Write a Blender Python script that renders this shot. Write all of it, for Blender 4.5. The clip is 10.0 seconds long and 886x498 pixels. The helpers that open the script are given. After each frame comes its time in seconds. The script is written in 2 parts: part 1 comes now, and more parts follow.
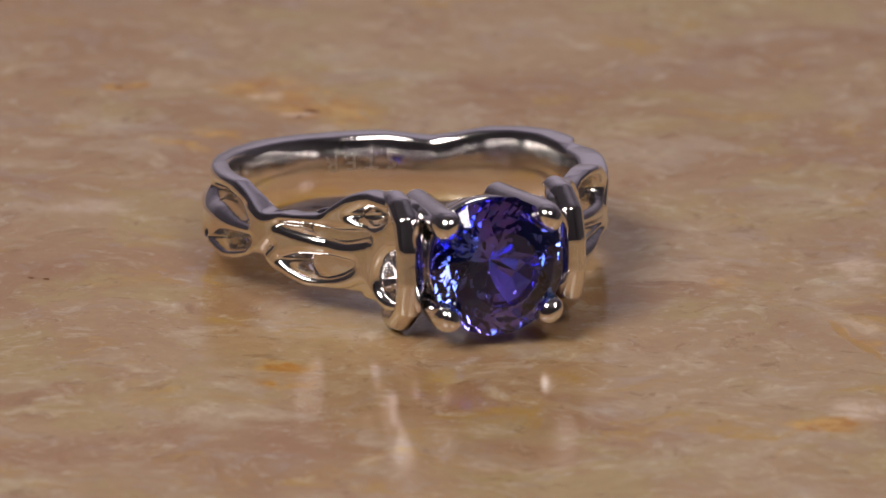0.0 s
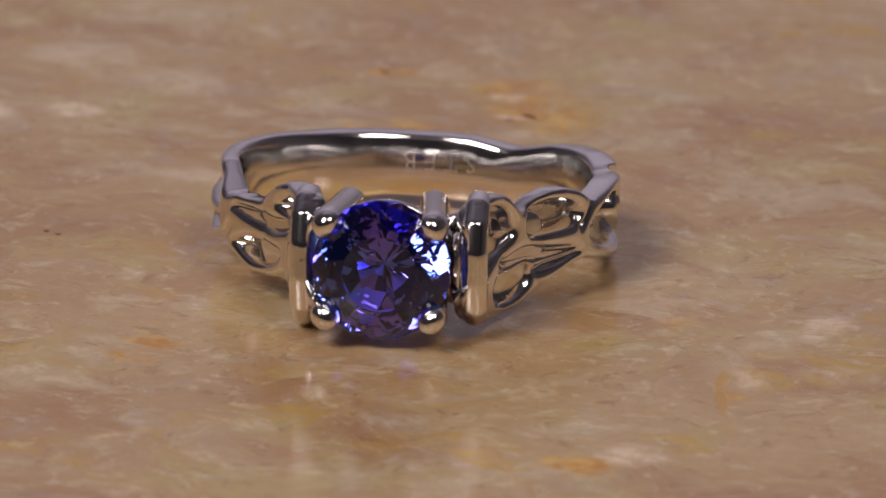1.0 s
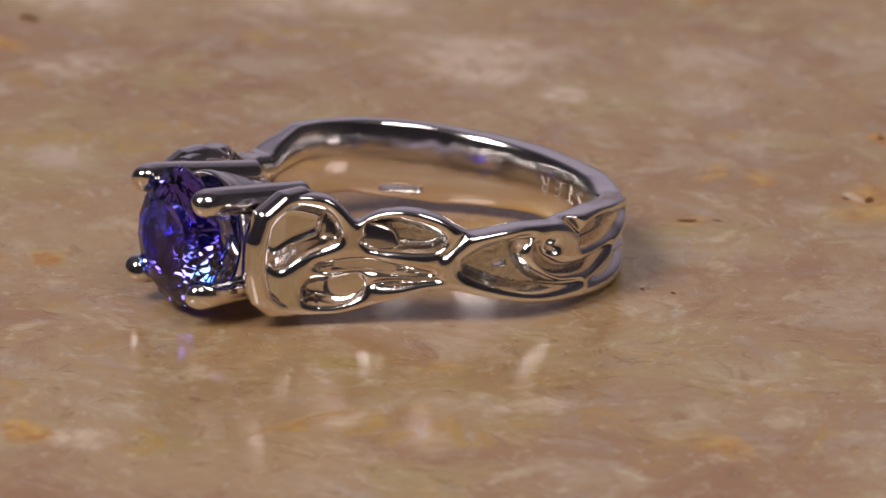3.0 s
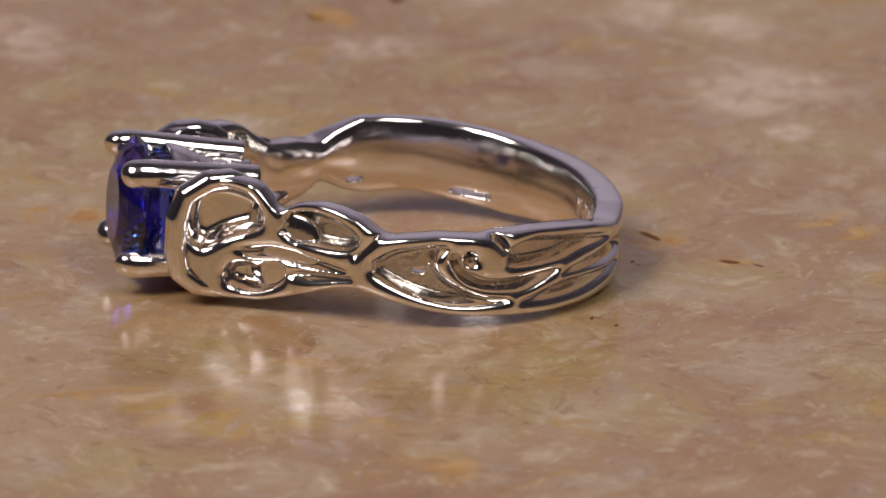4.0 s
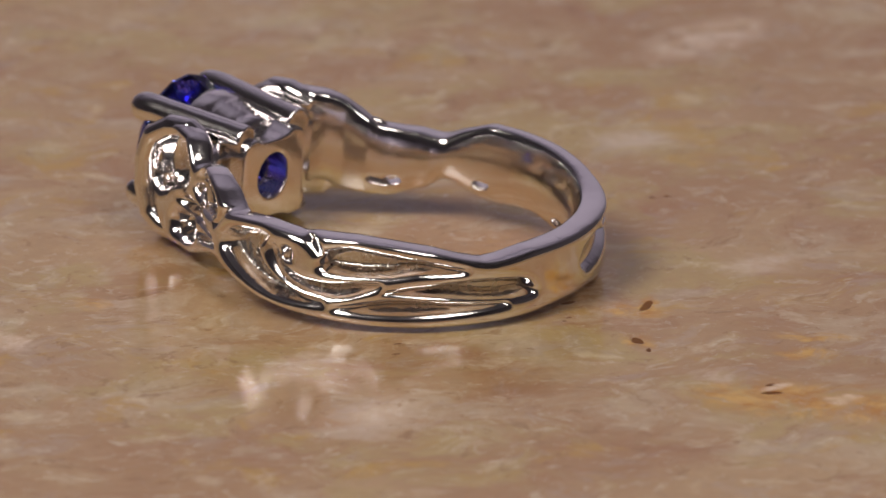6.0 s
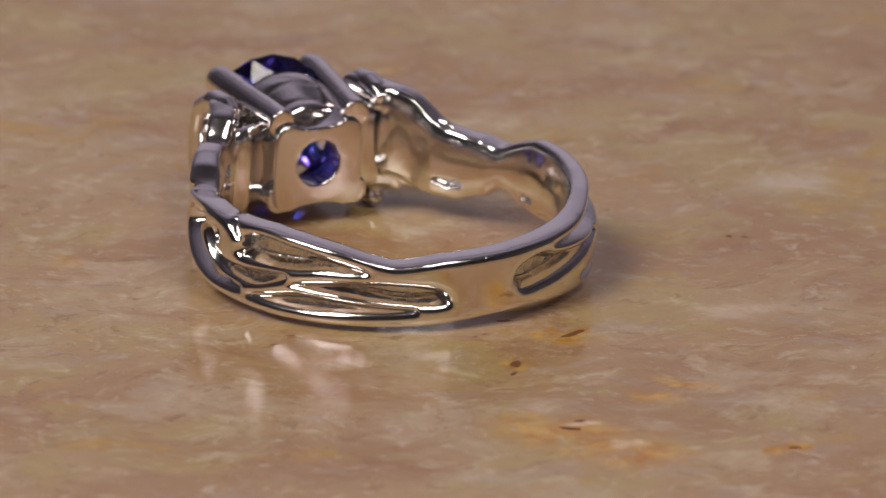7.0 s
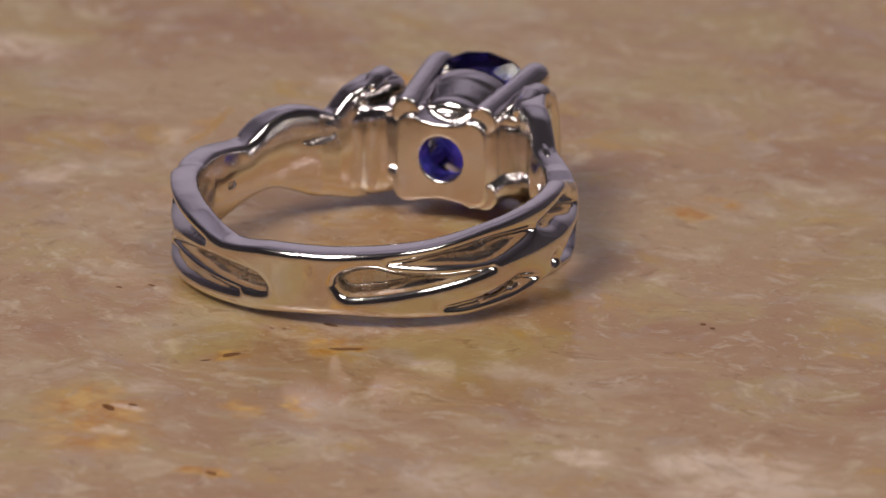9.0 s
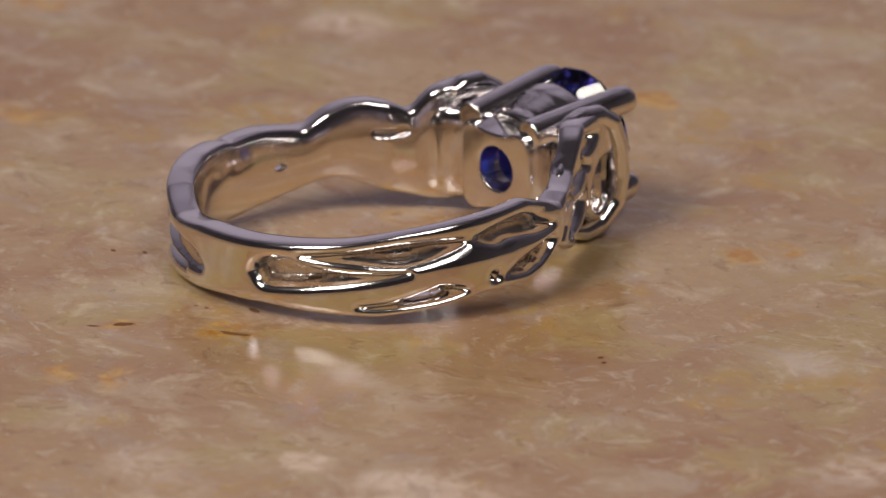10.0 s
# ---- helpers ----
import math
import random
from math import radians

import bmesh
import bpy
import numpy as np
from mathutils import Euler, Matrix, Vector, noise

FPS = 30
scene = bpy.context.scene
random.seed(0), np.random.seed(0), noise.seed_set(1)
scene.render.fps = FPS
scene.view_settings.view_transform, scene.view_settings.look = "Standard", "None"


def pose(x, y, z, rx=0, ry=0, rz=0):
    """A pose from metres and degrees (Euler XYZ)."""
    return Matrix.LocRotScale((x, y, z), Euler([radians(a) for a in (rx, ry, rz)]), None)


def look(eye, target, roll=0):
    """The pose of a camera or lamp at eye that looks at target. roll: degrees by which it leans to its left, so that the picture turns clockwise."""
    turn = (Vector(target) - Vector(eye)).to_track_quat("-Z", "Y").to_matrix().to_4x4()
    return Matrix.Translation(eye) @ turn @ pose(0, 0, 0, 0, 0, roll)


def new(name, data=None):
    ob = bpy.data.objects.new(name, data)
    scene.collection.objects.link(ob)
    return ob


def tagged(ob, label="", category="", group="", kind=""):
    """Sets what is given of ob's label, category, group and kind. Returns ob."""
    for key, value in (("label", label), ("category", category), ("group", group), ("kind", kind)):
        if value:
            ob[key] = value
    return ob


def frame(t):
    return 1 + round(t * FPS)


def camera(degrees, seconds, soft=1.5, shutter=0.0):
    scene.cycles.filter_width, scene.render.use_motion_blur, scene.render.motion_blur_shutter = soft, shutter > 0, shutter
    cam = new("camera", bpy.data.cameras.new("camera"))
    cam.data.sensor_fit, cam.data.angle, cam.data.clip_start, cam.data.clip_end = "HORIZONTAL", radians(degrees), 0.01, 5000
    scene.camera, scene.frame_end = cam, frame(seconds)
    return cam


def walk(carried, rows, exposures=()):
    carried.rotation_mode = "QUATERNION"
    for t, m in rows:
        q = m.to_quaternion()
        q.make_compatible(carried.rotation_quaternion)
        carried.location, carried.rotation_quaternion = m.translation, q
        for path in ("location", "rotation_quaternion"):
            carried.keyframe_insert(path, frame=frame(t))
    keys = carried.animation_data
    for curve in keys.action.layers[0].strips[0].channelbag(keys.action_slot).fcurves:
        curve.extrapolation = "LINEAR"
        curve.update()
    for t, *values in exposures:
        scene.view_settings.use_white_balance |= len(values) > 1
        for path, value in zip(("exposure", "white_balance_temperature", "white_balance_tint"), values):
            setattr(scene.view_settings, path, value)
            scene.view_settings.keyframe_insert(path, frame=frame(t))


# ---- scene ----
MM = 0.001
cam = camera(4.535, 10.0, soft=1.6)
EYE = look((0, -0.571942, 0.181335), (0.002492, 0.000265, 0.000856), 0.7245)
walk(cam, [(0, EYE), (10, EYE)])
cam.data.dof.use_dof = True
cam.data.dof.focus_distance = 0.591
cam.data.dof.aperture_fstop = 85.0

# ---------------------------------------------------------------- light
TURN_RATE = -24.496  # degrees a second, seen from above clockwise
world = bpy.data.worlds.new("world")
scene.world = world
world.use_nodes = True
world.node_tree.nodes["Background"].inputs[0].default_value = (0.6, 0.6, 0.7, 1)
world.node_tree.nodes["Background"].inputs[1].default_value = 0.05
scene.view_settings.exposure = 0.0


def area_lamp(name, eye, target, w, h, watts, colour):
    data = bpy.data.lights.new(name, "AREA")
    data.shape, data.size, data.size_y = "RECTANGLE", w, h
    data.energy, data.color = watts, colour
    ob = new(name, data)
    ob.matrix_world = look(eye, target)
    return ob


area_lamp("studio_lamp", (-0.50, -0.52, 0.8), (0, 0, 0), 0.40, 0.42, 8.3, (1.0, 0.915, 0.83))
area_lamp("studio_lamp", (0.34, -0.55, 0.85), (0, 0, 0), 0.36, 0.38, 3.1, (1.0, 0.915, 0.83))
# Added fill, no known source: brightens the north wall that the rims reflect.
area_lamp("backdrop_fill", (0, 0.75, 0.75), (0, 2.0, 1.35), 1.2, 0.3, 9.8, (1.0, 0.92, 1.0))


# ---------------------------------------------------------------- materials
def mat(name, col=(0.5, 0.5, 0.5), rough=0.5, metal=0.0):
    m = bpy.data.materials.new(name)
    m.use_nodes = True
    b = m.node_tree.nodes["Principled BSDF"]
    b.inputs["Base Color"].default_value = (*col, 1)
    b.inputs["Roughness"].default_value = rough
    b.inputs["Metallic"].default_value = metal
    return m, m.node_tree, b


class Net:
    """Short writing for shader nodes."""

    def __init__(self, tree):
        self.t = tree
        self.co = tree.nodes.new("ShaderNodeTexCoord").outputs["Object"]

    def link(self, a, b):
        self.t.links.new(a, b)

    def noise(self, scale, detail=4, rough=0.5, vec=None, dist=0.0, colour=False):
        n = self.t.nodes.new("ShaderNodeTexNoise")
        n.inputs["Scale"].default_value, n.inputs["Detail"].default_value = scale, detail
        n.inputs["Roughness"].default_value, n.inputs["Distortion"].default_value = rough, dist
        self.link(vec or self.co, n.inputs["Vector"])
        return n.outputs["Color" if colour else "Fac"]

    def mapped(self, scale=(1, 1, 1), rot=(0, 0, 0), loc=(0, 0, 0), vec=None):
        n = self.t.nodes.new("ShaderNodeMapping")
        n.inputs["Scale"].default_value, n.inputs["Location"].default_value = scale, loc
        n.inputs["Rotation"].default_value = [radians(a) for a in rot]
        self.link(vec or self.co, n.inputs["Vector"])
        return n.outputs[0]

    def ramp(self, fac, lo, hi):
        n = self.t.nodes.new("ShaderNodeMapRange")
        n.interpolation_type = "SMOOTHSTEP"
        n.inputs["From Min"].default_value, n.inputs["From Max"].default_value = lo, hi
        self.link(fac, n.inputs["Value"])
        return n.outputs["Result"]

    def math(self, op, a, b=None):
        n = self.t.nodes.new("ShaderNodeMath")
        n.operation = op
        for k, v in enumerate((a, b)):
            if v is None:
                continue
            if isinstance(v, (int, float)):
                n.inputs[k].default_value = v
            else:
                self.link(v, n.inputs[k])
        return n.outputs[0]

    def mix(self, fac, a, b):
        n = self.t.nodes.new("ShaderNodeMix")
        n.data_type = "RGBA"
        if isinstance(fac, (int, float)):
            n.inputs[0].default_value = fac
        else:
            self.link(fac, n.inputs[0])
        for k, v in ((6, a), (7, b)):
            if isinstance(v, tuple):
                n.inputs[k].default_value = (*v, 1)
            else:
                self.link(v, n.inputs[k])
        return n.outputs[2]

    def add(self, a, b, scale=1.0):
        n = self.t.nodes.new("ShaderNodeVectorMath")
        n.operation = "MULTIPLY_ADD"
        self.link(b, n.inputs[0])
        n.inputs[1].default_value = (scale, scale, scale)
        self.link(a, n.inputs[2])
        return n.outputs[0]

    def bump(self, height, strength, distance, bsdf):
        n = self.t.nodes.new("ShaderNodeBump")
        n.inputs["Strength"].default_value, n.inputs["Distance"].default_value = strength, distance
        self.link(height, n.inputs["Height"])
        self.link(n.outputs[0], bsdf.inputs["Normal"])


def silver_material():
    m, t, b = mat("polished_silver", (0.91, 0.885, 0.895), 0.07, 1.0)
    n = Net(t)
    rough = n.math("ADD", n.math("MULTIPLY", n.noise(900, 3), 0.08), 0.09)
    n.link(rough, b.inputs["Roughness"])
    h = n.math("ADD", n.noise(420, 2), n.math("MULTIPLY", n.noise(2600, 2), 0.12))
    n.bump(h, 0.09, 0.0006, b)
    return m


def cast_material():
    """The unpolished floors between the strands."""
    m, t, b = mat("as_cast_silver", (0.74, 0.70, 0.67), 0.25, 1.0)
    n = Net(t)
    n.link(n.math("ADD", n.math("MULTIPLY", n.noise(1500, 4), 0.30), 0.10), b.inputs["Roughness"])
    n.bump(n.math("ADD", n.noise(1300, 4), n.math("MULTIPLY", n.noise(4200, 3), 0.3)), 0.35, 0.0003, b)
    return m


def gem_material():
    m, t, b = mat("violet_blue_gem", (0.11, 0.12, 0.97), 0.0)
    b.inputs["Transmission Weight"].default_value = 1.0
    b.inputs["IOR"].default_value = 1.70
    n = Net(t)
    n.link(n.mix(n.ramp(n.noise(330, 2), 0.36, 0.64), (0.20, 0.14, 1.0), (0.06, 0.21, 1.0)), b.inputs["Base Color"])
    return m


# Patches of the marble: x, y of the middle and half-lengths in millimetres, turn in degrees, kind.
PATCHES = [
    (-5.6, 30.8, 6.2, 3.8, -40, "ochre"), (-4.0, 28.0, 4.0, 2.4, -35, "ochre"), (-8.5, 32.6, 2.2, 1.4, 0, "ochre"), (-15.0, 33.3, 1.4, 0.8, 20, "ochre"),
    (24.6, -10.0, 1.5, 2.4, 10, "cream"), (23.8, -23.9, 2.2, 2.2, 0, "cream"), (24.8, 0.2, 1.4, 2.6, 0, "cream"),
    (-38.0, 16.6, 5.5, 3.4, 60, "cream"), (-32.9, 14.4, 2.2, 3.8, -20, "cream"), (-48.7, 12.3, 4.0, 3.0, 30, "cream"),
    (-50.5, 7.1, 4.0, 3.0, 0, "cream"), (-32.6, 28.6, 4.0, 2.6, 30, "pale"), (-29.3, 25.9, 4.0, 2.6, 0, "pale"),
    (-24.9, 24.5, 3.0, 2.0, 0, "pale"), (-41.5, -5.2, 3.0, 2.6, 0, "pale"), (28.5, -7.2, 2.6, 2.0, 0, "pale"),
    (-5.7, 27.6, 1.2, 0.6, 0, "cream"), (-7.6, 31.3, 1.2, 0.8, 0, "cream"), (17.7, -2.3, 1.0, 1.6, 0, "ochre"),
    (-5.7, -18.0, 1.8, 1.4, 0, "ochre"), (-4.2, 24.5, 2.0, 1.6, 0, "pale"), (22.4, -26.3, 2.4, 1.6, 0, "ochre"),
    (54.0, -2.8, 2.6, 2.6, 0, "ochre"), (-12.0, 21.7, 2.4, 0.8, -30, "ochre"), (-6.6, 13.2, 2.6, 1.4, -50, "ochre"),
    (24.2, -11.5, 3.6, 0.9, -64, "ochre"), (-46.0, -10.4, 2.6, 1.2, 30, "ochre"),
    (-7.3, 12.9, 2.2, 0.8, 40, "ochre"), (-3.75, 17.5, 1.6, 0.9, 80, "ochre"), (-7.5, 12.8, 1.0, 0.28, 40, "pit"), (-3.75, 17.5, 0.6, 0.34, 80, "pit"), (-4.3, 10.2, 0.5, 0.25, 0, "pit"),
    (-4.9, 28.4, 0.6, 0.3, -30, "pit"), (-19.5, -2.9, 0.22, 0.16, 0, "pit"), (-2.35, 12.75, 0.16, 0.12, 0, "pit"),
    (-2.9, 12.4, 0.16, 0.12, 0, "pit"), (-46.0, -11.3, 0.9, 0.5, 20, "pit"), (-50.5, -7.3, 0.8, 0.5, 20, "pit"),
    (-38.8, -27.2, 6.0, 3.0, 20, "cream"), (-54.8, -4.2, 5.0, 4.0, 40, "cream"), (-40.4, -7.8, 3.0, 2.4, 0, "cream"), (42.4, -16.7, 4.0, 3.0, 0, "cream"), (-28.4, 18.2, 2.4, 1.6, 10, "cream"),
    (16.3, -0.4, 2.0, 2.6, 0, "pale"), (-25.2, 26.3, 3.0, 2.0, 0, "pale"), (-16.9, 10.1, 3.0, 2.0, 20, "pale"), (-23.8, -12.7, 3.0, 2.4, 0, "pale"), (-35.8, 13.5, 4.5, 3.0, 40, "cream"),
    (-46.2, -10.4, 3.0, 1.4, 30, "ochre"), (33.8, 7.3, 2.4, 2.0, 0, "ochre"), (-5.6, -20.4, 1.8, 1.4, 0, "ochre"), (-10.0, 23.8, 2.0, 1.2, -30, "ochre"), (-15.8, 32.6, 1.2, 0.8, 0, "ochre"),
    (-15.8, 32.8, 0.35, 0.2, 0, "pit"), (7.3, 11.5, 0.35, 0.12, 0, "pit"), (8.3, 12.8, 0.3, 0.12, 0, "pit"), (-18.6, -3.1, 0.2, 0.15, 0, "pit"), (-3.3, 19.1, 0.4, 0.15, 60, "pit"),
    (24.6, -13.4, 1.9, 0.34, -60, "crack"), (23.4, -10.4, 1.6, 0.34, -75, "crack"), (25.6, -15.4, 0.8, 0.25, -50, "crack"), (-5.6, 27.2, 0.3, 0.2, 0, "pit"),
]


def marble_material():
    m, t, b = mat("polished_travertine", rough=0.2)
    n = Net(t)
    warp = n.add(n.co, n.noise(120, 5, colour=True), 0.009)
    flow = n.mapped((1.0, 1.35, 1.0), (0, 0, 28), vec=warp)

    def layer(scale, detail, lo, hi, amount, shift):
        return n.math("MULTIPLY", n.ramp(n.noise(scale, detail, 0.62, n.mapped((1, 1.3, 1), (0, 0, 28 + 40 * shift), (shift, shift * 0.7, 0), warp)), lo, hi), amount)

    big = n.noise(45, 6, 0.6, flow)
    mid = n.noise(170, 6, 0.62, flow)
    fine = n.noise(900, 5, 0.7)
    col = n.mix(n.ramp(big, 0.36, 0.62), (0.37, 0.212, 0.108), (0.45, 0.30, 0.165))
    col = n.mix(layer(75, 6, 0.50, 0.66, 0.7, 0.3), col, (0.33, 0.165, 0.085))
    col = n.mix(layer(85, 6, 0.50, 0.64, 0.8, 0.9), col, (0.44, 0.325, 0.14))
    col = n.mix(layer(120, 6, 0.50, 0.68, 0.65, 1.7), col, (0.53, 0.42, 0.30))
    col = n.mix(layer(150, 6, 0.56, 0.70, 0.8, 2.3), col, (0.48, 0.29, 0.07))
    col = n.mix(layer(210, 6, 0.54, 0.66, 0.35, 3.1), col, (0.42, 0.34, 0.31))
    col = n.mix(layer(330, 5, 0.54, 0.72, 0.5, 4.2), col, (0.66, 0.54, 0.39))
    col = n.mix(layer(700, 5, 0.56, 0.72, 0.4, 5.4), col, (0.70, 0.62, 0.50))
    col = n.mix(layer(520, 5, 0.58, 0.68, 0.5, 6.3), col, (0.24, 0.13, 0.06))
    col = n.mix(layer(1400, 4, 0.60, 0.72, 0.28, 7.1), col, (0.72, 0.62, 0.48))
    col = n.mix(layer(1000, 4, 0.62, 0.72, 0.4, 8.3), col, (0.24, 0.13, 0.06))
    col = n.mix(n.math("MULTIPLY", n.ramp(fine, 0.35, 0.65), 0.25), col, (0.29, 0.18, 0.10))
    pits = None
    # The pit tint is brown with the hollows' shade painted in.
    tint = {"ochre": ((0.52, 0.25, 0.04), 1.25), "cream": ((0.72, 0.56, 0.45), 0.9), "pale": ((0.62, 0.49, 0.40), 0.6), "pit": ((0.13, 0.045, 0.010), 0.9), "crack": ((0.44, 0.25, 0.08), 0.5)}
    rag = n.noise(520, 5, 0.6, colour=True)
    ragged = n.add(n.co, rag, 0.0026)
    frayed = n.add(n.co, rag, 0.0007)
    speck = n.ramp(n.noise(620, 5, 0.68, warp), 0.36, 0.62)
    ochres = n.mix(n.ramp(n.noise(480, 5, 0.65), 0.4, 0.62), (0.44, 0.20, 0.035), (0.60, 0.36, 0.10))
    for x, y, a, c, turn, kind in PATCHES:
        off = 0.00035 if kind in ("pit", "crack") else 0.0013
        loc = n.mapped((1, 1, 1), (0, 0, 0), (-x * MM - off, -y * MM - off, -off), frayed if kind in ("pit", "crack") else ragged)
        loc = n.mapped((1 / (a * MM), 1 / (c * MM), 0), vec=n.mapped((1, 1, 1), (0, 0, -turn), vec=loc))
        length = t.nodes.new("ShaderNodeVectorMath")
        length.operation = "LENGTH"
        n.link(loc, length.inputs[0])
        mask = n.ramp(length.outputs["Value"], 1.15, 0.35 if kind not in ("pit", "crack") else 0.75)
        colour, amount = tint[kind]
        if kind not in ("pit", "crack"):
            mask = n.math("MULTIPLY", mask, n.math("ADD", n.math("MULTIPLY", n.ramp(mid, 0.40, 0.62), 0.45), n.math("ADD", n.math("MULTIPLY", speck, 0.6), 0.02)))
        mask = n.math("MINIMUM", n.math("MULTIPLY", mask, amount), 1.0)
        col = n.mix(mask, col, ochres if kind == "ochre" else colour)
        if kind in ("pit", "crack"):
            pits = mask if pits is None else n.math("MAXIMUM", pits, mask)
    n.link(col, b.inputs["Base Color"])
    rough = n.math("ADD", n.math("MULTIPLY", mid, 0.10), n.math("MULTIPLY", pits, 0.5))
    n.link(n.math("ADD", rough, 0.125), b.inputs["Roughness"])
    b.inputs["Subsurface Weight"].default_value = 0.25
    b.inputs["Subsurface Radius"].default_value = (1.0, 0.7, 0.5)
    b.inputs["Subsurface Scale"].default_value = 0.0003
    b.inputs["Specular IOR Level"].default_value = 0.27
    height = n.math("SUBTRACT", n.math("MULTIPLY", n.noise(240, 4, 0.55, flow), 0.5), n.math("MULTIPLY", pits, 1.5))
    n.bump(height, 0.12, 0.0001, b)
    return m


def paint_material(name, col, rough=0.6):
    m, t, b = mat(name, col, rough)
    n = Net(t)
    dark = tuple(c * 0.86 for c in col)
    n.link(n.mix(n.noise(3.0, 5), dark, col), b.inputs["Base Color"])
    n.bump(n.noise(160, 3), 0.15, 0.002, b)
    return m


SILVER = silver_material()
GEM = gem_material()
MARBLE = marble_material()
# Tones of the unseen walls and ceiling, picked for what the silver mirrors.
WALL = paint_material("lilac_grey_paint", (0.55, 0.505, 0.575))
SIDE = paint_material("dark_mauve_paint", (0.27, 0.245, 0.265))
CEIL = paint_material("grey_ceiling_paint", (0.47, 0.44, 0.50))
FLOORING = paint_material("dark_floor", (0.10, 0.09, 0.09), 0.5)
WOOD = paint_material("grey_table_laminate", (0.28, 0.26, 0.27), 0.4)
AS_CAST = cast_material()
ENGRAVED = mat("bright_engraving", (0.95, 0.93, 0.9), 0.32, 1.0)[0]


# ---------------------------------------------------------------- mesh helpers
def mesh_from(name, bm, material, smooth=0.0):
    me = bpy.data.meshes.new(name)
    bmesh.ops.recalc_face_normals(bm, faces=bm.faces[:])
    bm.to_mesh(me)
    bm.free()
    me.materials.append(material)
    if smooth:
        for p in me.polygons:
            p.use_smooth = True
        if smooth < 180:
            me.set_sharp_from_angle(angle=radians(smooth))
    return me


def box(bm, x0, x1, y0, y1, z0, z1):
    bmesh.ops.create_cube(bm, size=1, matrix=Matrix.Translation(((x0 + x1) / 2, (y0 + y1) / 2, (z0 + z1) / 2)) @ Matrix.Diagonal((x1 - x0, y1 - y0, z1 - z0, 1)))


def slab_box(name, material, dims, kind="structure", bevel=0.0):
    bm = bmesh.new()
    box(bm, *dims)
    if bevel:
        bmesh.ops.bevel(bm, geom=bm.edges[:], offset=bevel, segments=3, affect="EDGES", profile=0.5)
    ob = new(name, mesh_from(name, bm, material))
    return tagged(ob, kind=kind)


def cast(name, bm, voxel=0.085, rounds=12):
    """Runs the pieces in bm (millimetres) into one casting with soft fillets; gives a mesh in metres."""
    me = mesh_from(name, bm, SILVER)
    tmp = new("tmp", me)
    re = tmp.modifiers.new("remesh", "REMESH")
    re.mode, re.voxel_size, re.use_smooth_shade = "VOXEL", voxel, True
    sm = tmp.modifiers.new("smooth", "SMOOTH")
    sm.factor, sm.iterations = 0.5, rounds
    out = bpy.data.meshes.new_from_object(tmp.evaluated_get(bpy.context.evaluated_depsgraph_get()))
    bpy.data.objects.remove(tmp)
    bpy.data.meshes.remove(me)
    out.name = name
    out.transform(Matrix.Diagonal((MM, MM, MM, 1)))
    if not out.materials:
        out.materials.append(SILVER)
    for p in out.polygons:
        p.use_smooth = True
    return out


def part(name, me, parent, label="", m=None):
    ob = new(name, me)
    ob.parent = parent
    if m is not None:
        ob.matrix_local = m
    if label:
        ob["label"] = label
    return ob


# ---------------------------------------------------------------- unseen room, added round the table to shape reflections
slab_box("floor", FLOORING, (-2, 2, -2, 2, -0.80, -0.75))
slab_box("ceiling", CEIL, (-2, 2, -2, 2, 1.75, 1.80))
slab_box("wall_north", WALL, (-2, 2, 2.0, 2.08, -0.75, 1.75))
slab_box("wall_south", SIDE, (-2, 2, -2.08, -2.0, -0.75, 1.75))
slab_box("wall_east", SIDE, (2.0, 2.08, -2, 2, -0.75, 1.75))
slab_box("wall_west", SIDE, (-2.08, -2.0, -2, 2, -0.75, 1.75))
table = slab_box("table_top", WOOD, (-0.6, 0.6, -0.5, 0.5, -0.75, -0.0125), bevel=0.003)
slab = slab_box("marble_slab", MARBLE, (-0.1525, 0.1525, -0.1525, 0.1525, -0.0125, 0.0), kind="thing", bevel=0.0012)
tagged(slab, "polished beige travertine slab with ochre veins and brown pits", "stone slab")

# ---------------------------------------------------------------- the ring
# The ring's own space, millimetres: y towards the gem, z along the finger hole, angles from +y towards +x.
RING = pose(0.00050, 0.00122, 0.0027, 0, 0, -71.2 - 90) @ pose(0, 0, 0, 4.2)
ring = new("gemstone_ring")
tagged(ring, "polished silver ring with scrollwork shank and round violet-blue gem", "ring")

HEAD_Z = 0.47  # the head sits a little above the shank's middle
PLAN_A = (0, 15, 18, 23, 28.5, 42, 61, 72, 90, 135, 180)
PLAN_R = (16, 15, 14.6, 13.1, 11.95, 10.75, 10.45, 10.5, 10.6, 10.6, 10.45)


def plan(theta, off=0.0):
    """A place on the shank's outer line, off millimetres outside it, and the outward way."""
    def at(a):
        r = np.interp(abs((a + 180) % 360 - 180), PLAN_A, PLAN_R)
        return Vector((r * math.sin(radians(a)), r * math.cos(radians(a)), 0))
    way = (at(theta + 2.5) - at(theta - 2.5)).normalized()
    out = Vector((-way.y, way.x, 0))
    if out.dot(at(theta)) < 0:
        out = -out
    return at(theta) + out * off, out


def lift(theta):
    """The second half's scrollwork sits this much higher than a plain half turn of the first."""
    return float(np.interp(abs(theta), (0, 57, 66, 120, 165, 180), (0.9, 0.9, 0.62, 0.7, 0.62, 0.55)))


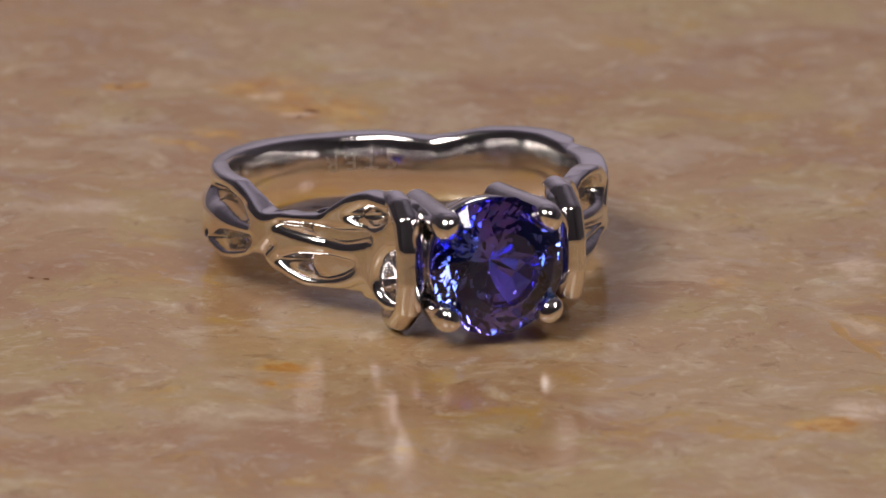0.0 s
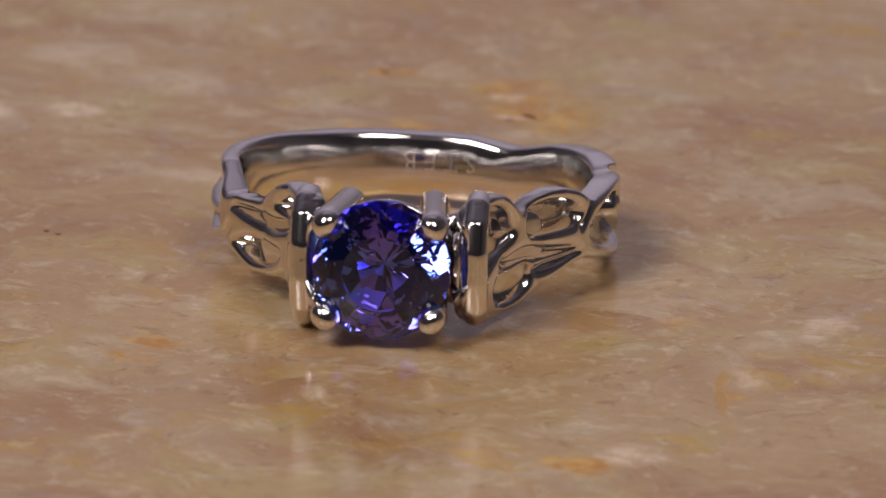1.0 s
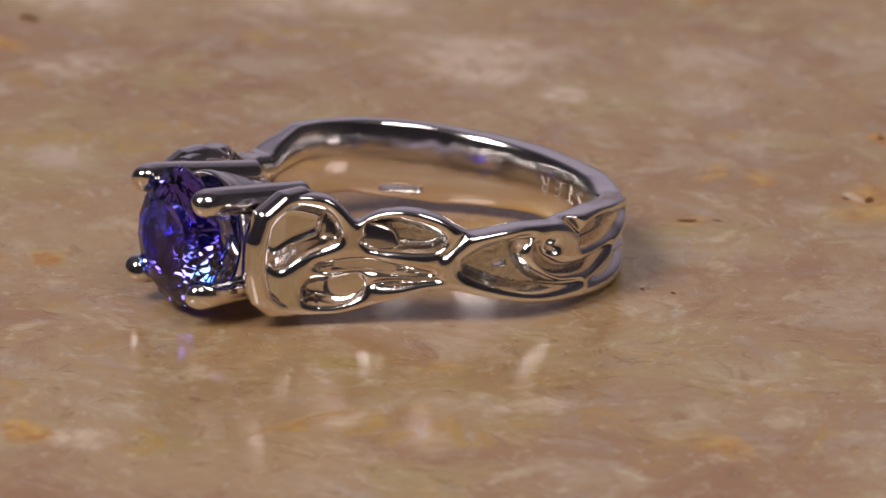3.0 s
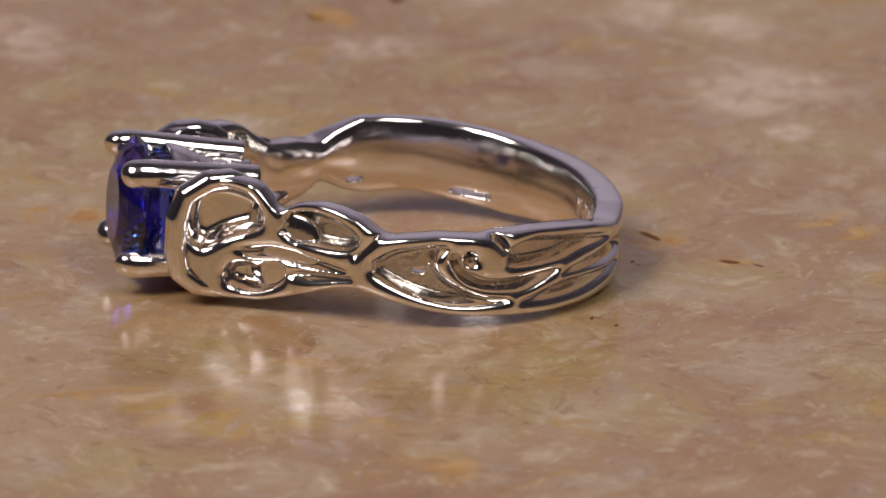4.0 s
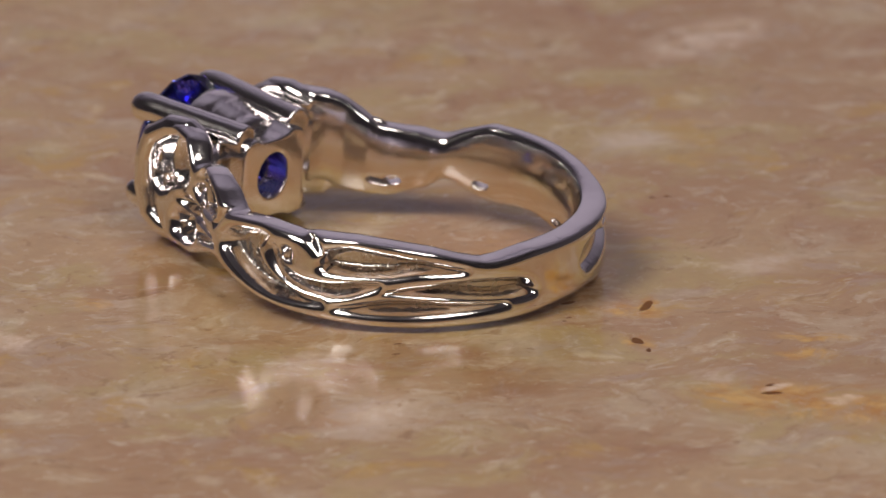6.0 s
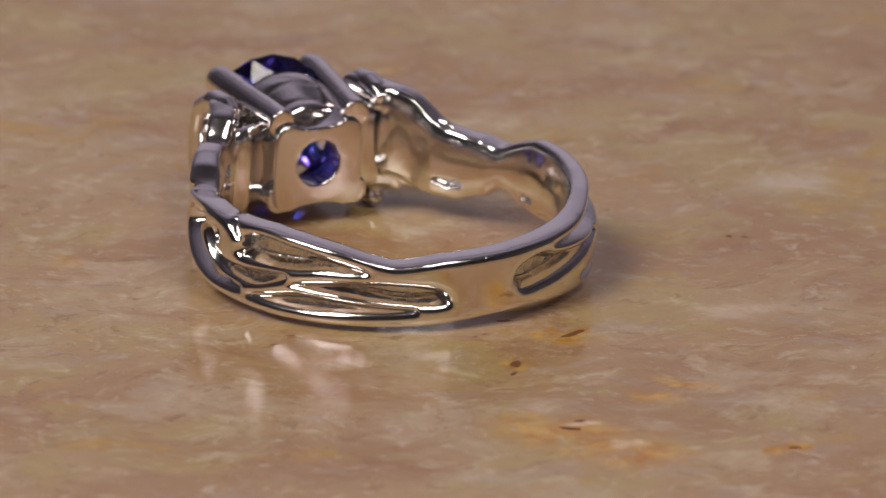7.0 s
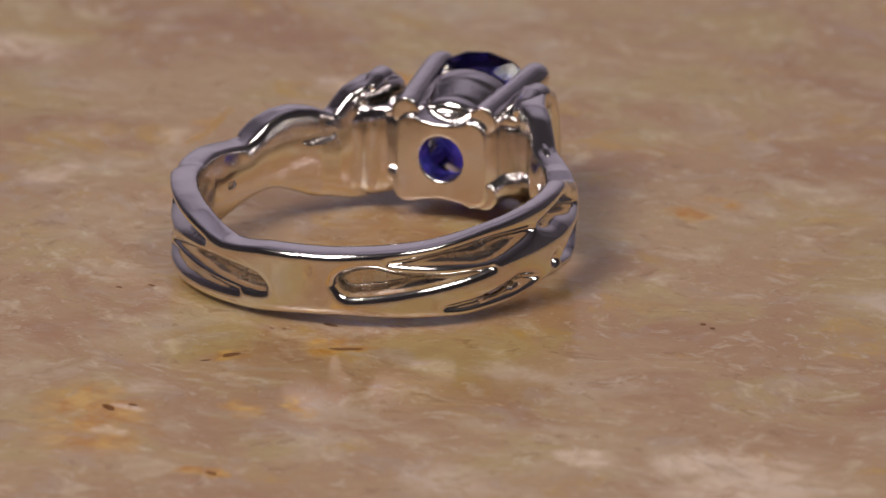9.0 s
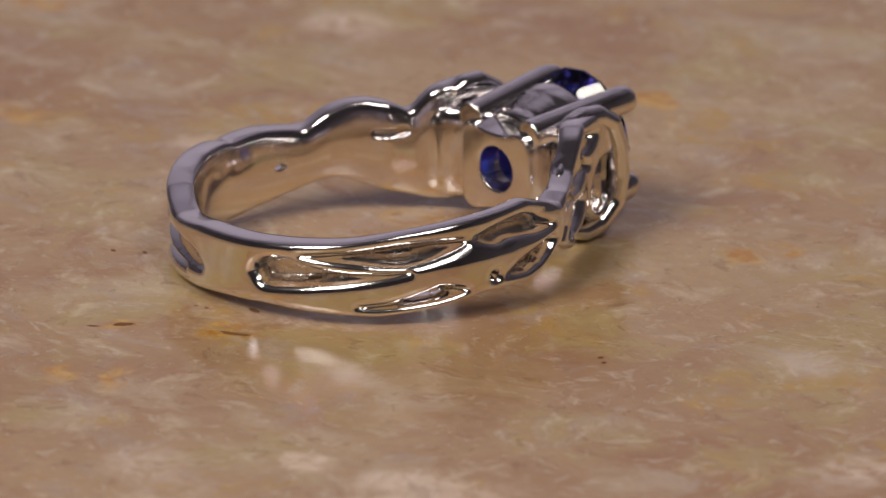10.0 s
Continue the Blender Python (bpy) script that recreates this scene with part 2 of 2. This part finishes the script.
def glide(pts, steps=8):
    """A Catmull-Rom line through pts."""
    p = [np.array(q, float) for q in pts]
    p = [2 * p[0] - p[1]] + p + [2 * p[-1] - p[-2]]
    out = []
    for k in range(1, len(p) - 2):
        for j in range(steps):
            u = j / steps
            out.append(0.5 * (2 * p[k] + (p[k + 1] - p[k - 1]) * u + (2 * p[k - 1] - 5 * p[k] + 4 * p[k + 1] - p[k + 2]) * u * u
                              + (3 * p[k] - p[k - 1] - 3 * p[k + 1] + p[k + 2]) * u ** 3))
    out.append(p[-2])
    return out


def squared(v, power):
    return math.copysign(abs(v) ** power, v)


def tube(bm, places, outs, wide, deep, taper=(1, 1), sides=16, power=0.82):
    """A closed tube of oval section; wide: half-width across the surface, deep: half-depth along outs."""
    rings, n = [], len(places)
    for k in range(n):
        way = (places[min(k + 1, n - 1)] - places[max(k - 1, 0)]).normalized()
        out = (outs[k] - way * outs[k].dot(way)).normalized()
        side = way.cross(out)
        f = min(t + (1 - t) * math.sqrt(1 - max(0.0, 1 - j / 5) ** 2) for t, j in ((taper[0], k), (taper[1], n - 1 - k)))
        rings.append([bm.verts.new(places[k] + side * (wide * f * squared(math.cos(a), power)) + out * (deep * f * squared(math.sin(a), power)))
                      for a in (2 * math.pi * j / sides for j in range(sides))])
    for a, b in zip(rings, rings[1:]):
        for j in range(sides):
            bm.faces.new((a[j], a[(j + 1) % sides], b[(j + 1) % sides], b[j]))
    bm.faces.new(rings[0])
    bm.faces.new(rings[-1][::-1])


# Outline of the two halves of the band, (angle, height): upper and lower edge. The second half lies upside down.
TOPS = (((-16.5, 1.9), (-18, 2.8), (-20, 3.3), (-25, 3.7), (-30, 3.45), (-34, 2.7), (-36, 2.2), (-38, 2.35), (-42, 2.85), (-48, 3.1), (-54, 3.05), (-60, 2.75), (-65, 2.2), (-69, 1.9), (-75, 2.1), (-84, 2.35), (-92, 2.35), (-97, 2.3), (-101, 2.5),
         (-114, 2.65), (-125, 2.55), (-137, 2.3), (-146, 1.9), (-153, 1.66), (-158, 1.72), (-168, 1.98), (-180, 2.05)),
        ((-16.5, 1.9), (-18, 2.8), (-20, 3.3), (-24, 3.5), (-27, 3.0), (-29, 2.3), (-31, 2.3), (-35, 2.7), (-39, 2.87), (-49, 2.93), (-60, 2.2), (-65, 1.3), (-68, 1.3), (-72, 1.65), (-78, 2.0), (-84, 2.15), (-92, 2.0), (-101, 1.95), (-108, 2.15), (-116, 2.35),
         (-132, 2.5), (-150, 2.25), (-165, 2.02), (-180, 2.05)))
LOWS = (((-16.5, -0.6), (-18, -2.2), (-19.5, -2.8), (-22, -3.05), (-28, -3.05), (-34, -2.85), (-40, -2.45), (-50, -1.7), (-56, -1.25), (-62, -1.1), (-72, -1.5), (-84, -1.9), (-94, -2.05), (-107, -2.1), (-120, -2.1), (-135, -2.0), (-153, -1.85), (-165, -1.75), (-180, -1.5)),
        ((-16.5, -0.6), (-18, -2.3), (-20, -2.75), (-30, -2.75), (-35, -2.4), (-40, -1.75), (-44, -1.15), (-53, -0.95), (-64, -0.95), (-71, -1.6), (-80, -2.2), (-90, -2.2), (-105, -2.15), (-124, -1.95), (-141, -1.7), (-158, -1.58), (-172, -1.5), (-180, -1.5)))
# Sunk fields between the strands, as rounded outlines of (angle, height).
ALMOND = ((-66, 0.5), (-72, 1.24), (-82, 1.72), (-87, 1.7), (-84.5, 1.2), (-83.7, 0.66), (-86, 0.1), (-90, -0.38), (-98, -0.96), (-106, -1.15), (-92, -1.45), (-82, -1.2), (-73, -0.7), (-66.6, -0.15))
CRESCENT = ((-87.3, 1.36), (-88.3, 0.68), (-92.0, -0.16), (-98, -0.62), (-109.5, -0.72), (-117.5, -0.2), (-122, 0.3), (-115.6, 0.22), (-106, -0.05), (-98, 0.0), (-92.4, 0.58), (-90.2, 1.3))
EYE_PIT = tuple((-93.4 + 2.1 * math.cos(a * math.pi / 5), 1.07 + 0.38 * math.sin(a * math.pi / 5)) for a in range(10))
GROOVE = ((-27.5, -0.25), (-36, 0.2), (-45, 0.05), (-58, -0.3), (-49, -0.5), (-39, -0.35), (-30, -0.6))
CREASE = ((-59.5, 0.75), (-63, 1.3), (-67.5, 2.3), (-69.5, 2.3), (-64.2, 1.15), (-61, 0.6))
LOOP_WELL = ((-19.4, 0.0), (-18.7, 1.3), (-19.8, 2.5), (-23.5, 3.0), (-28.5, 2.75), (-31.8, 2.0), (-32.3, 1.3), (-29, 0.8), (-24.5, 0.2), (-21.5, -0.4))
LOWER_WELL = ((-19.2, 0.1), (-18.6, 1.3), (-19.6, 2.4), (-22.3, 2.8), (-25.2, 2.5), (-26.2, 1.8), (-25, 0.8), (-22, 0.1))
FIELDS = ((LOOP_WELL, ALMOND, CRESCENT, EYE_PIT, GROOVE, CREASE,
           ((-105.5, 1.65), (-113, 2.12), (-122, 2.02), (-131, 1.82), (-146, 1.22), (-133, 1.08), (-123, 0.75), (-106, 0.65)),
           ((-97, 2.4), (-101, 2.0), (-104.2, 1.5), (-105, 1.62), (-102, 2.4)),
           ((-124, -0.1), (-132, 0.27), (-149, 0.6), (-164, 0.42), (-169, -0.1), (-168.5, -0.5), (-158, -0.52), (-140, -0.2)),
           ((-110, -1.32), (-120, -0.78), (-128, -0.5), (-145, -0.62), (-160, -0.8), (-139, -1.12), (-123, -1.34)),
           ((-38.5, 1.9), (-40, 2.3), (-47.6, 2.55), (-56.5, 2.2), (-61, 1.6), (-58, 0.95), (-48.5, 0.82), (-40, 0.88)),
           ((-25.3, -1.6), (-27, -1.0), (-32, -0.82), (-37.5, -0.62), (-39.5, -1.3), (-36.6, -2.0), (-31, -2.4), (-26.5, -2.25)),
           ((-40.5, -1.12), (-47, -0.75), (-60, -0.6), (-49, -1.02))),
          (LOWER_WELL, GROOVE, CREASE,
           ((-93, 1.35), (-86, 0.76), (-76, 0.5), (-69, 0.5), (-71, 1.15), (-78, 1.5), (-84, 1.65)),
           tuple((-96.6 + 1.5 * math.cos(a * math.pi / 4), 1.15 + 0.24 * math.sin(a * math.pi / 4)) for a in range(8)),
           ((-102, -1.0), (-91, -1.4), (-81, -1.3), (-70, -0.3), (-77, -0.25), (-88, -0.6), (-95, -0.55)),
           ((-138, 1.85), (-127, 1.7), (-118, 1.3), (-113, 1.1), (-106, 1.5), (-110, 1.8), (-120, 1.95), (-132, 1.98)),
           ((-154, -0.95), (-142.5, -1.15), (-123.5, -1.3), (-105, -1.05), (-112, -0.6), (-124, -0.22), (-136, -0.5), (-149, -0.82)),
           ((-169.6, 0.25), (-168, -0.3), (-163, -0.65), (-158, -0.7), (-150, -0.3), (-138, 0.0), (-127, 0.08), (-124, 0.15), (-143, 0.55), (-162, 0.88), (-167, 0.8)),
           ((-57, 1.6), (-53, 2.05), (-45, 2.38), (-37, 1.95), (-32.7, 1.3), (-37, 1.15), (-49, 1.15)),
           ((-34, -1.35), (-28.3, -1.9), (-23.5, -1.7), (-26, -1.15), (-30, -1.0))))
# Slits that go through the band: angle, height, half-lengths.
HOLES = (((-42.5, 1.25, 5.0, 0.2), (-79, 0.15, 2.4, 0.16)),
         ((-47.3, 1.9, 5.5, 0.24), (-78.8, 1.2, 2.8, 0.14), (-119, 1.65, 7.0, 0.12), (-22.3, 1.45, 2.4, 0.85)))
OUT = 0.42   # the strands stand this much outside the plan line
RISE = 0.12  # and the band this much above its tables

SWEEP = np.linspace(-182, -15, 700)
PACES = np.array([plan(a)[0][:2] for a in SWEEP])
PACES = np.concatenate([[0], np.cumsum(np.hypot(*np.diff(PACES, axis=0).T))])


def along(theta):
    """Millimetres along the plan line."""
    return np.interp(theta, SWEEP, PACES)


def edge(table, a):
    return np.interp(-a, [-q[0] for q in table], [q[1] for q in table])


def soften(table, a):
    """The outline, eased over its corners."""
    return sum(edge(table, np.clip(a + d, -180, -16.5)) for d in (-1.2, -0.4, 0.4, 1.2)) / 4


def depth_in(outline, s, h):
    """How far each place (s, h, millimetres) lies outside (+) or inside (-) an outline."""
    ring_line = glide(list(outline) + [outline[0]], 4)
    pts = np.array([(along(p[0]), p[1]) for p in ring_line])
    near, inside = np.full(s.shape, 1e9), np.zeros(s.shape, bool)
    for (ax, ay), (bx, by) in zip(pts, np.roll(pts, -1, 0)):
        ex, ey = bx - ax, by - ay
        if ex * ex + ey * ey < 1e-12:
            continue
        u = np.clip(((s - ax) * ex + (h - ay) * ey) / (ex * ex + ey * ey), 0, 1)
        near = np.minimum(near, np.hypot(s - ax - u * ex, h - ay - u * ey))
        if abs(ey) > 1e-12:
            inside ^= ((ay > h) != (by > h)) & (s < ex * (h - ay) / ey + ax)
    return np.where(inside, -near, near)


def rounded(d, r, a):
    """How far an edge of radius r and drop a has fallen at a distance d from it."""
    return -a * (1 - np.sqrt(np.maximum(0, 1 - (1 - np.clip(d / r, 0, 1)) ** 2)))


def relief(half, th, h, lo, hi):
    """Below which height the finish is rough, and the height of the outer face: strands with rounded shoulders round sunk fields."""
    d, well, s = np.full(th.shape, 9.0), np.full(th.shape, 9.0), along(th)
    for k, outline in enumerate(FIELDS[half]):
        e = depth_in(outline, s, h) + (0.14 if outline is CREASE else 0)
        d = np.minimum(d, e)
        well = np.minimum(well, e) if k == 0 else well
    u, w = np.clip(-d / 0.36, 0, 1), np.clip(-well / 0.7, 0, 1)
    face = np.where(d > 0, rounded(d, 0.55, 0.36), -0.36 - 0.72 * u * u * (3 - 2 * u)) - 0.4 * w * w * (3 - 2 * w)
    front = along(-16.5) - s
    out = OUT - (OUT - 0.08) * np.clip((th + 62) / 24, 0, 1)
    if half:  # the second half's upper rail lies further in than its curl
        k = np.clip((0.2 - h) / 1.4, 0, 1) * np.clip((-64 - th) / 12, 0, 1) * np.clip((th + 150) / 30, 0, 1)
        out = out - 0.5 * k * k * (3 - 2 * k)
    return out - 0.8, out + face + rounded(np.minimum(hi - h, h - lo), 0.5, 0.38) + rounded(front, 0.9, 0.6)


def half_band(half):
    """One half of the shank: places, and faces as corners, of the outer face, the inner face, the rims and the slits."""
    nu, nv = 680, 70
    a = np.concatenate([np.linspace(-16.5, -34, 121)[:-1], np.linspace(-34, -180, nu - 119)])
    lo, hi = soften(LOWS[half], a), soften(TOPS[half], a)
    v = np.linspace(0, 1, nv + 1)
    v = v - 0.055 * np.sin(4 * math.pi * v) / math.pi
    th = np.repeat(a[:, None], nv + 1, 1)
    h = lo[:, None] + (hi - lo)[:, None] * v[None, :]
    lo2, hi2 = np.repeat(lo[:, None], nv + 1, 1), np.repeat(hi[:, None], nv + 1, 1)
    for c, hc, ra, rh in HOLES[half]:
        d = np.maximum(np.hypot((th - c) / ra, (h - hc) / rh), 1e-6)
        snap = (d > 0.80) & (d < 1.14)
        th, h = np.where(snap, c + (th - c) / d, th), np.where(snap, hc + (h - hc) / d, h)
    floor, outer = relief(half, th, h, lo2, hi2)
    across = (2 * h - hi2 - lo2) / (hi2 - lo2)
    front = np.repeat((along(-16.5) - along(a))[:, None], nv + 1, 1)
    inner = -1.12 - 0.28 * (1 - across ** 2) - 0.2 * np.clip((th + 36) / 6, 0, 1) - rounded(np.minimum(hi2 - h, h - lo2), 0.4, 0.2) - rounded(front, 0.9, 0.6)
    verts = []
    for off in (outer, inner):
        for i in range(nu + 1):
            for j in range(nv + 1):
                p, o = plan(th[i, j], off[i, j])
                verts.append((-p.x, p.y, RISE + lift(th[i, j]) - h[i, j]) if half else (p.x, p.y, RISE + h[i, j]))
    def at(k, i, j):
        return (k * (nu + 1) + i) * (nv + 1) + j
    mid_t, mid_h = (th[:-1, :-1] + th[1:, 1:]) / 2, (h[:-1, :-1] + h[1:, 1:]) / 2
    solid = np.ones((nu, nv), bool)
    for c, hc, ra, rh in HOLES[half]:
        solid &= np.hypot((mid_t - c) / ra, (mid_h - hc) / rh) > 0.97
    faces = []
    for i in range(nu):
        for j in range(nv):
            if not solid[i, j]:
                continue
            q = ((i, j), (i + 1, j), (i + 1, j + 1), (i, j + 1))
            faces.append(([at(0, *c) for c in q], int(outer[i, j] < floor[i, j] and th[i, j] < -37)))
            faces.append(([at(1, *c) for c in q][::-1], 0))
            for di, dj, x, y in ((0, -1, 0, 1), (1, 0, 1, 2), (0, 1, 2, 3), (-1, 0, 3, 0)):
                k, m = i + di, j + dj
                if k == nu:
                    continue
                if k < 0 or not 0 <= m < nv or not solid[k, m]:
                    faces.append(([at(0, *q[x]), at(1, *q[x]), at(1, *q[y]), at(0, *q[y])], 0))
    return verts, faces


def shank_mesh():
    bm = bmesh.new()
    for half in (0, 1):
        verts, faces = half_band(half)
        made = [bm.verts.new(p) for p in verts]
        for f, sunk in faces:
            bm.faces.new([made[k] for k in f]).material_index = sunk
    back = [v for v in bm.verts if v.co.y < -8 and abs(v.co.x) < 1e-3]
    bmesh.ops.remove_doubles(bm, verts=back, dist=0.08)
    for _ in range(3):
        bmesh.ops.smooth_vert(bm, verts=bm.verts[:], factor=0.5, use_axis_x=True, use_axis_y=True, use_axis_z=True)
    bmesh.ops.scale(bm, vec=(MM, MM, MM), verts=bm.verts[:])
    me = mesh_from("shank", bm, SILVER, 180)
    me.materials.append(AS_CAST)
    return me


def shoulder_mesh(flip):
    """The deep front bar of the loop beside the gem and the webs that hold it."""
    bm = bmesh.new()
    # deep front bar and the broad back of the loop
    def turned(p):
        return Vector((-p.x, p.y, lift(0) - p.z)) if flip else p
    grown = 1.12 if flip else 1.0
    places = [turned(Vector((-4.5, y, h * grown if h > 0 else h))) for y, h in ((9.9, -2.1), (10.7, -2.4), (11.6, -2.55), (12.6, -2.4), (13.5, -1.8), (13.95, -0.4), (14.0, 1.2), (13.6, 2.5), (12.4, 3.3), (11.2, 3.45), (10.3, 3.2))]
    tube(bm, places, [Vector((1, 0, 0))] * len(places), 0.66, 0.76, (0.6, 0.6), power=1.0)
    # rounded webs that tie the scroll to the basket
    def web(line, thick, lo, hi, taper):
        pts = [Vector((x, y, (lo + hi) / 2)) for x, y in glide(line, 4)]
        outs = [Vector((p.y - q.y, q.x - p.x, 0)).normalized() for p, q in zip(pts, pts[1:])]
        outs.append(outs[-1])
        tube(bm, [turned(p) for p in pts], [Vector((-o.x, o.y, 0)) if flip else o for o in outs], (hi - lo) / 2, thick, taper, 24, 0.7)
    if flip:
        web(((-7.5, 6.6), (-6.9, 7.5), (-6.1, 8.6), (-5.3, 9.7)), 0.36, -1.6, 2.8, (0.5, 1))
        web(((-5.5, 9.4), (-4.6, 10.4), (-3.6, 10.9), (-2.4, 11.0)), 0.42, -1.7, 3.2, (0.95, 0.85))
    else:
        web(((-7.4, 6.7), (-6.6, 7.8), (-5.8, 8.8), (-5.0, 9.4), (-4.4, 9.6)), 0.40, -2.3, 2.3, (0.55, 0.9))
        web(((-4.9, 9.7), (-4.2, 9.7), (-3.4, 10.2), (-2.6, 10.8)), 0.50, -2.5, 2.6, (0.9, 0.8))
    return cast("shoulder", bm)


def gallery_mesh():
    """The square basket under the gem, with a round hole and scalloped edges."""
    bm = bmesh.new()
    n, rows = 96, []
    for y, grow in ((9.0, 0.0), (10.6, 0.06)):
        outer, inner = [], []
        for k in range(n):
            a = 2 * math.pi * k / n
            c, s = math.cos(a), math.sin(a)
            r = 2.6 / (abs(c) ** 7 + abs(s) ** 7) ** (1 / 7)
            x, z = r * c, r * s * 0.96
            if abs(s) > abs(c):
                z -= math.copysign(0.32 * max(0, math.cos(min(abs(x) / 1.5, 1) * math.pi / 2)) ** 0.5, z)
            outer.append(bm.verts.new((0.2 + x * (1 + grow), y, 0.1 + z * (1 + grow))))
            inner.append(bm.verts.new((0.2 + 1.28 * c, y, 0.25 + 1.28 * s)))
        rows.append((outer, inner))
    (o0, i0), (o1, i1) = rows
    for k in range(n):
        j = (k + 1) % n
        for q in ((o0[k], o0[j], i0[j], i0[k]), (o1[k], o1[j], i1[j], i1[k]), (o0[k], o0[j], o1[j], o1[k]), (i0[k], i0[j], i1[j], i1[k])):
            bm.faces.new(q)
    return cast("gallery", bm, 0.08, 4)


def cup_mesh():
    """The flared cup that carries the gem's pavilion, with a rolled lip."""
    bm = bmesh.new()
    n, rings = 72, []
    profile = ((1.9, 10.3), (2.55, 10.4), (2.62, 11.0), (2.6, 11.4), (2.78, 11.5), (2.7, 11.75), (2.92, 11.9), (2.84, 12.15), (3.06, 12.3), (2.98, 12.55), (3.2, 12.75), (3.25, 13.1), (3.36, 13.5), (3.34, 13.85), (3.15, 13.9), (3.0, 13.4), (2.6, 12.4), (2.2, 11.4))
    for k in range(n):
        a = 2 * math.pi * k / n
        rings.append([bm.verts.new(((0.2 + r * math.cos(a)) * MM, y * MM, (HEAD_Z + r * math.sin(a)) * MM)) for r, y in profile])
    m = len(profile)
    for k in range(n):
        for j in range(m):
            bm.faces.new((rings[k][j], rings[k][(j + 1) % m], rings[(k + 1) % n][(j + 1) % m], rings[(k + 1) % n][j]))
    return mesh_from("cup", bm, SILVER, 180)


def prong_mesh(sx, sz):
    bm = bmesh.new()
    line = glide([(0.3 + sx * x, y, HEAD_Z + sz * z) for x, y, z in ((2.25, 9.3, 2.2), (2.45, 11.5, 2.3), (2.7, 14.2, 2.45), (2.8, 15.5, 2.5), (2.72, 16.1, 2.42), (2.42, 16.5, 2.16))], 4)
    places = [Vector(q) for q in line]
    tube(bm, places, [Vector((sx, 0, sz)).normalized()] * len(places), 0.82, 0.78, (1, 0.15), power=1.0)
    return cast("prong", bm, 0.08, 5)


def gem_mesh():
    """A round brilliant: table, crown, girdle, two tiers of pavilion facets."""
    bm = bmesh.new()
    R, girdle = 3.68, 15.5
    tiers = [(0.54, 1.12), (0.78, 0.78), (1.0, 0.08), (1.0, -0.08), (0.82, -0.76), (0.60, -1.54), (0.38, -2.27), (0.16, -2.93)]
    chance, n, rows = random.Random(4), 17, []
    for k, (r, y) in enumerate(tiers):
        shake = 1.0 if k > 3 else 0.0
        turn = 0.5 * ((k if k < 3 else k - 1) % 2)
        row = []
        for j in range(n):
            a = 2 * math.pi * (j + turn) / n + shake * chance.uniform(-0.06, 0.06)
            q, d = R * (r + shake * chance.uniform(-0.012, 0.012)), shake * chance.uniform(-0.10, 0.10)
            row.append(bm.verts.new(((0.2 + q * math.cos(a)) * MM, (girdle + y + d) * MM, (HEAD_Z + q * math.sin(a) * 1.02) * MM)))
        rows.append((turn, row))
    bm.faces.new(rows[0][1])
    for (ta, a), (tb, b) in zip(rows, rows[1:]):
        for j in range(n):
            i = (j + 1) % n
            if ta == tb:
                bm.faces.new((a[j], a[i], b[i], b[j]))
            elif ta < tb:
                bm.faces.new((a[j], a[i], b[j]))
                bm.faces.new((a[i], b[i], b[j]))
            else:
                bm.faces.new((a[j], b[i], b[j]))
                bm.faces.new((a[j], a[i], b[i]))
    tip = bm.verts.new((0.2 * MM, (girdle - 3.38) * MM, HEAD_Z * MM))
    for j in range(n):
        bm.faces.new((rows[-1][1][j], rows[-1][1][(j + 1) % n], tip))
    return mesh_from("gem", bm, GEM)


def engraving(parent):
    """Maker's word inside the band, upside down to the eye."""
    for k, letter in enumerate("STER"):
        cu = bpy.data.curves.new("letter", "FONT")
        cu.body, cu.size, cu.extrude, cu.align_x, cu.align_y, cu.resolution_u = letter, 1.35, 0.02, "CENTER", "CENTER", 3
        cu.offset = -0.02
        tmp = new("tmp", cu)
        me = bpy.data.meshes.new_from_object(tmp.evaluated_get(bpy.context.evaluated_depsgraph_get()))
        bpy.data.objects.remove(tmp)
        for v in me.vertices:
            th = -166.5 - k * 7.0 - math.degrees(v.co.x / 9.2)
            z = 0.75 - v.co.y
            p, o = plan(th, -1.125 - 0.28 * (1 - ((z - 0.38) / 1.78) ** 2) - v.co.z)
            v.co = Vector((p.x, p.y, z)) * MM
        me.materials.clear()
        me.materials.append(ENGRAVED)
        part("letter", me, parent, "engraved capital letter")


part("shank", shank_mesh(), ring, "pierced silver shank of woven strands")
for flip in (False, True):
    part("shoulder", shoulder_mesh(flip), ring, "deep silver bar beside the gem")
part("gallery", gallery_mesh(), ring, "square silver basket with a round hole")
part("cup", cup_mesh(), ring, "flared silver cup under the gem")
for sx, sz in ((-1, -1), (-1, 1), (1, -1), (1, 1)):
    part("prong", prong_mesh(sx, sz), ring)
part("gem", gem_mesh(), ring, "round faceted violet-blue gemstone")
engraving(ring)
ring.matrix_world = RING


def motions():
    for ob, m in ((slab, Matrix()), (ring, RING)):
        walk(ob, [(k / 2, pose(0, 0, 0, 0, 0, TURN_RATE * k / 2) @ m) for k in range(21)])


motions()
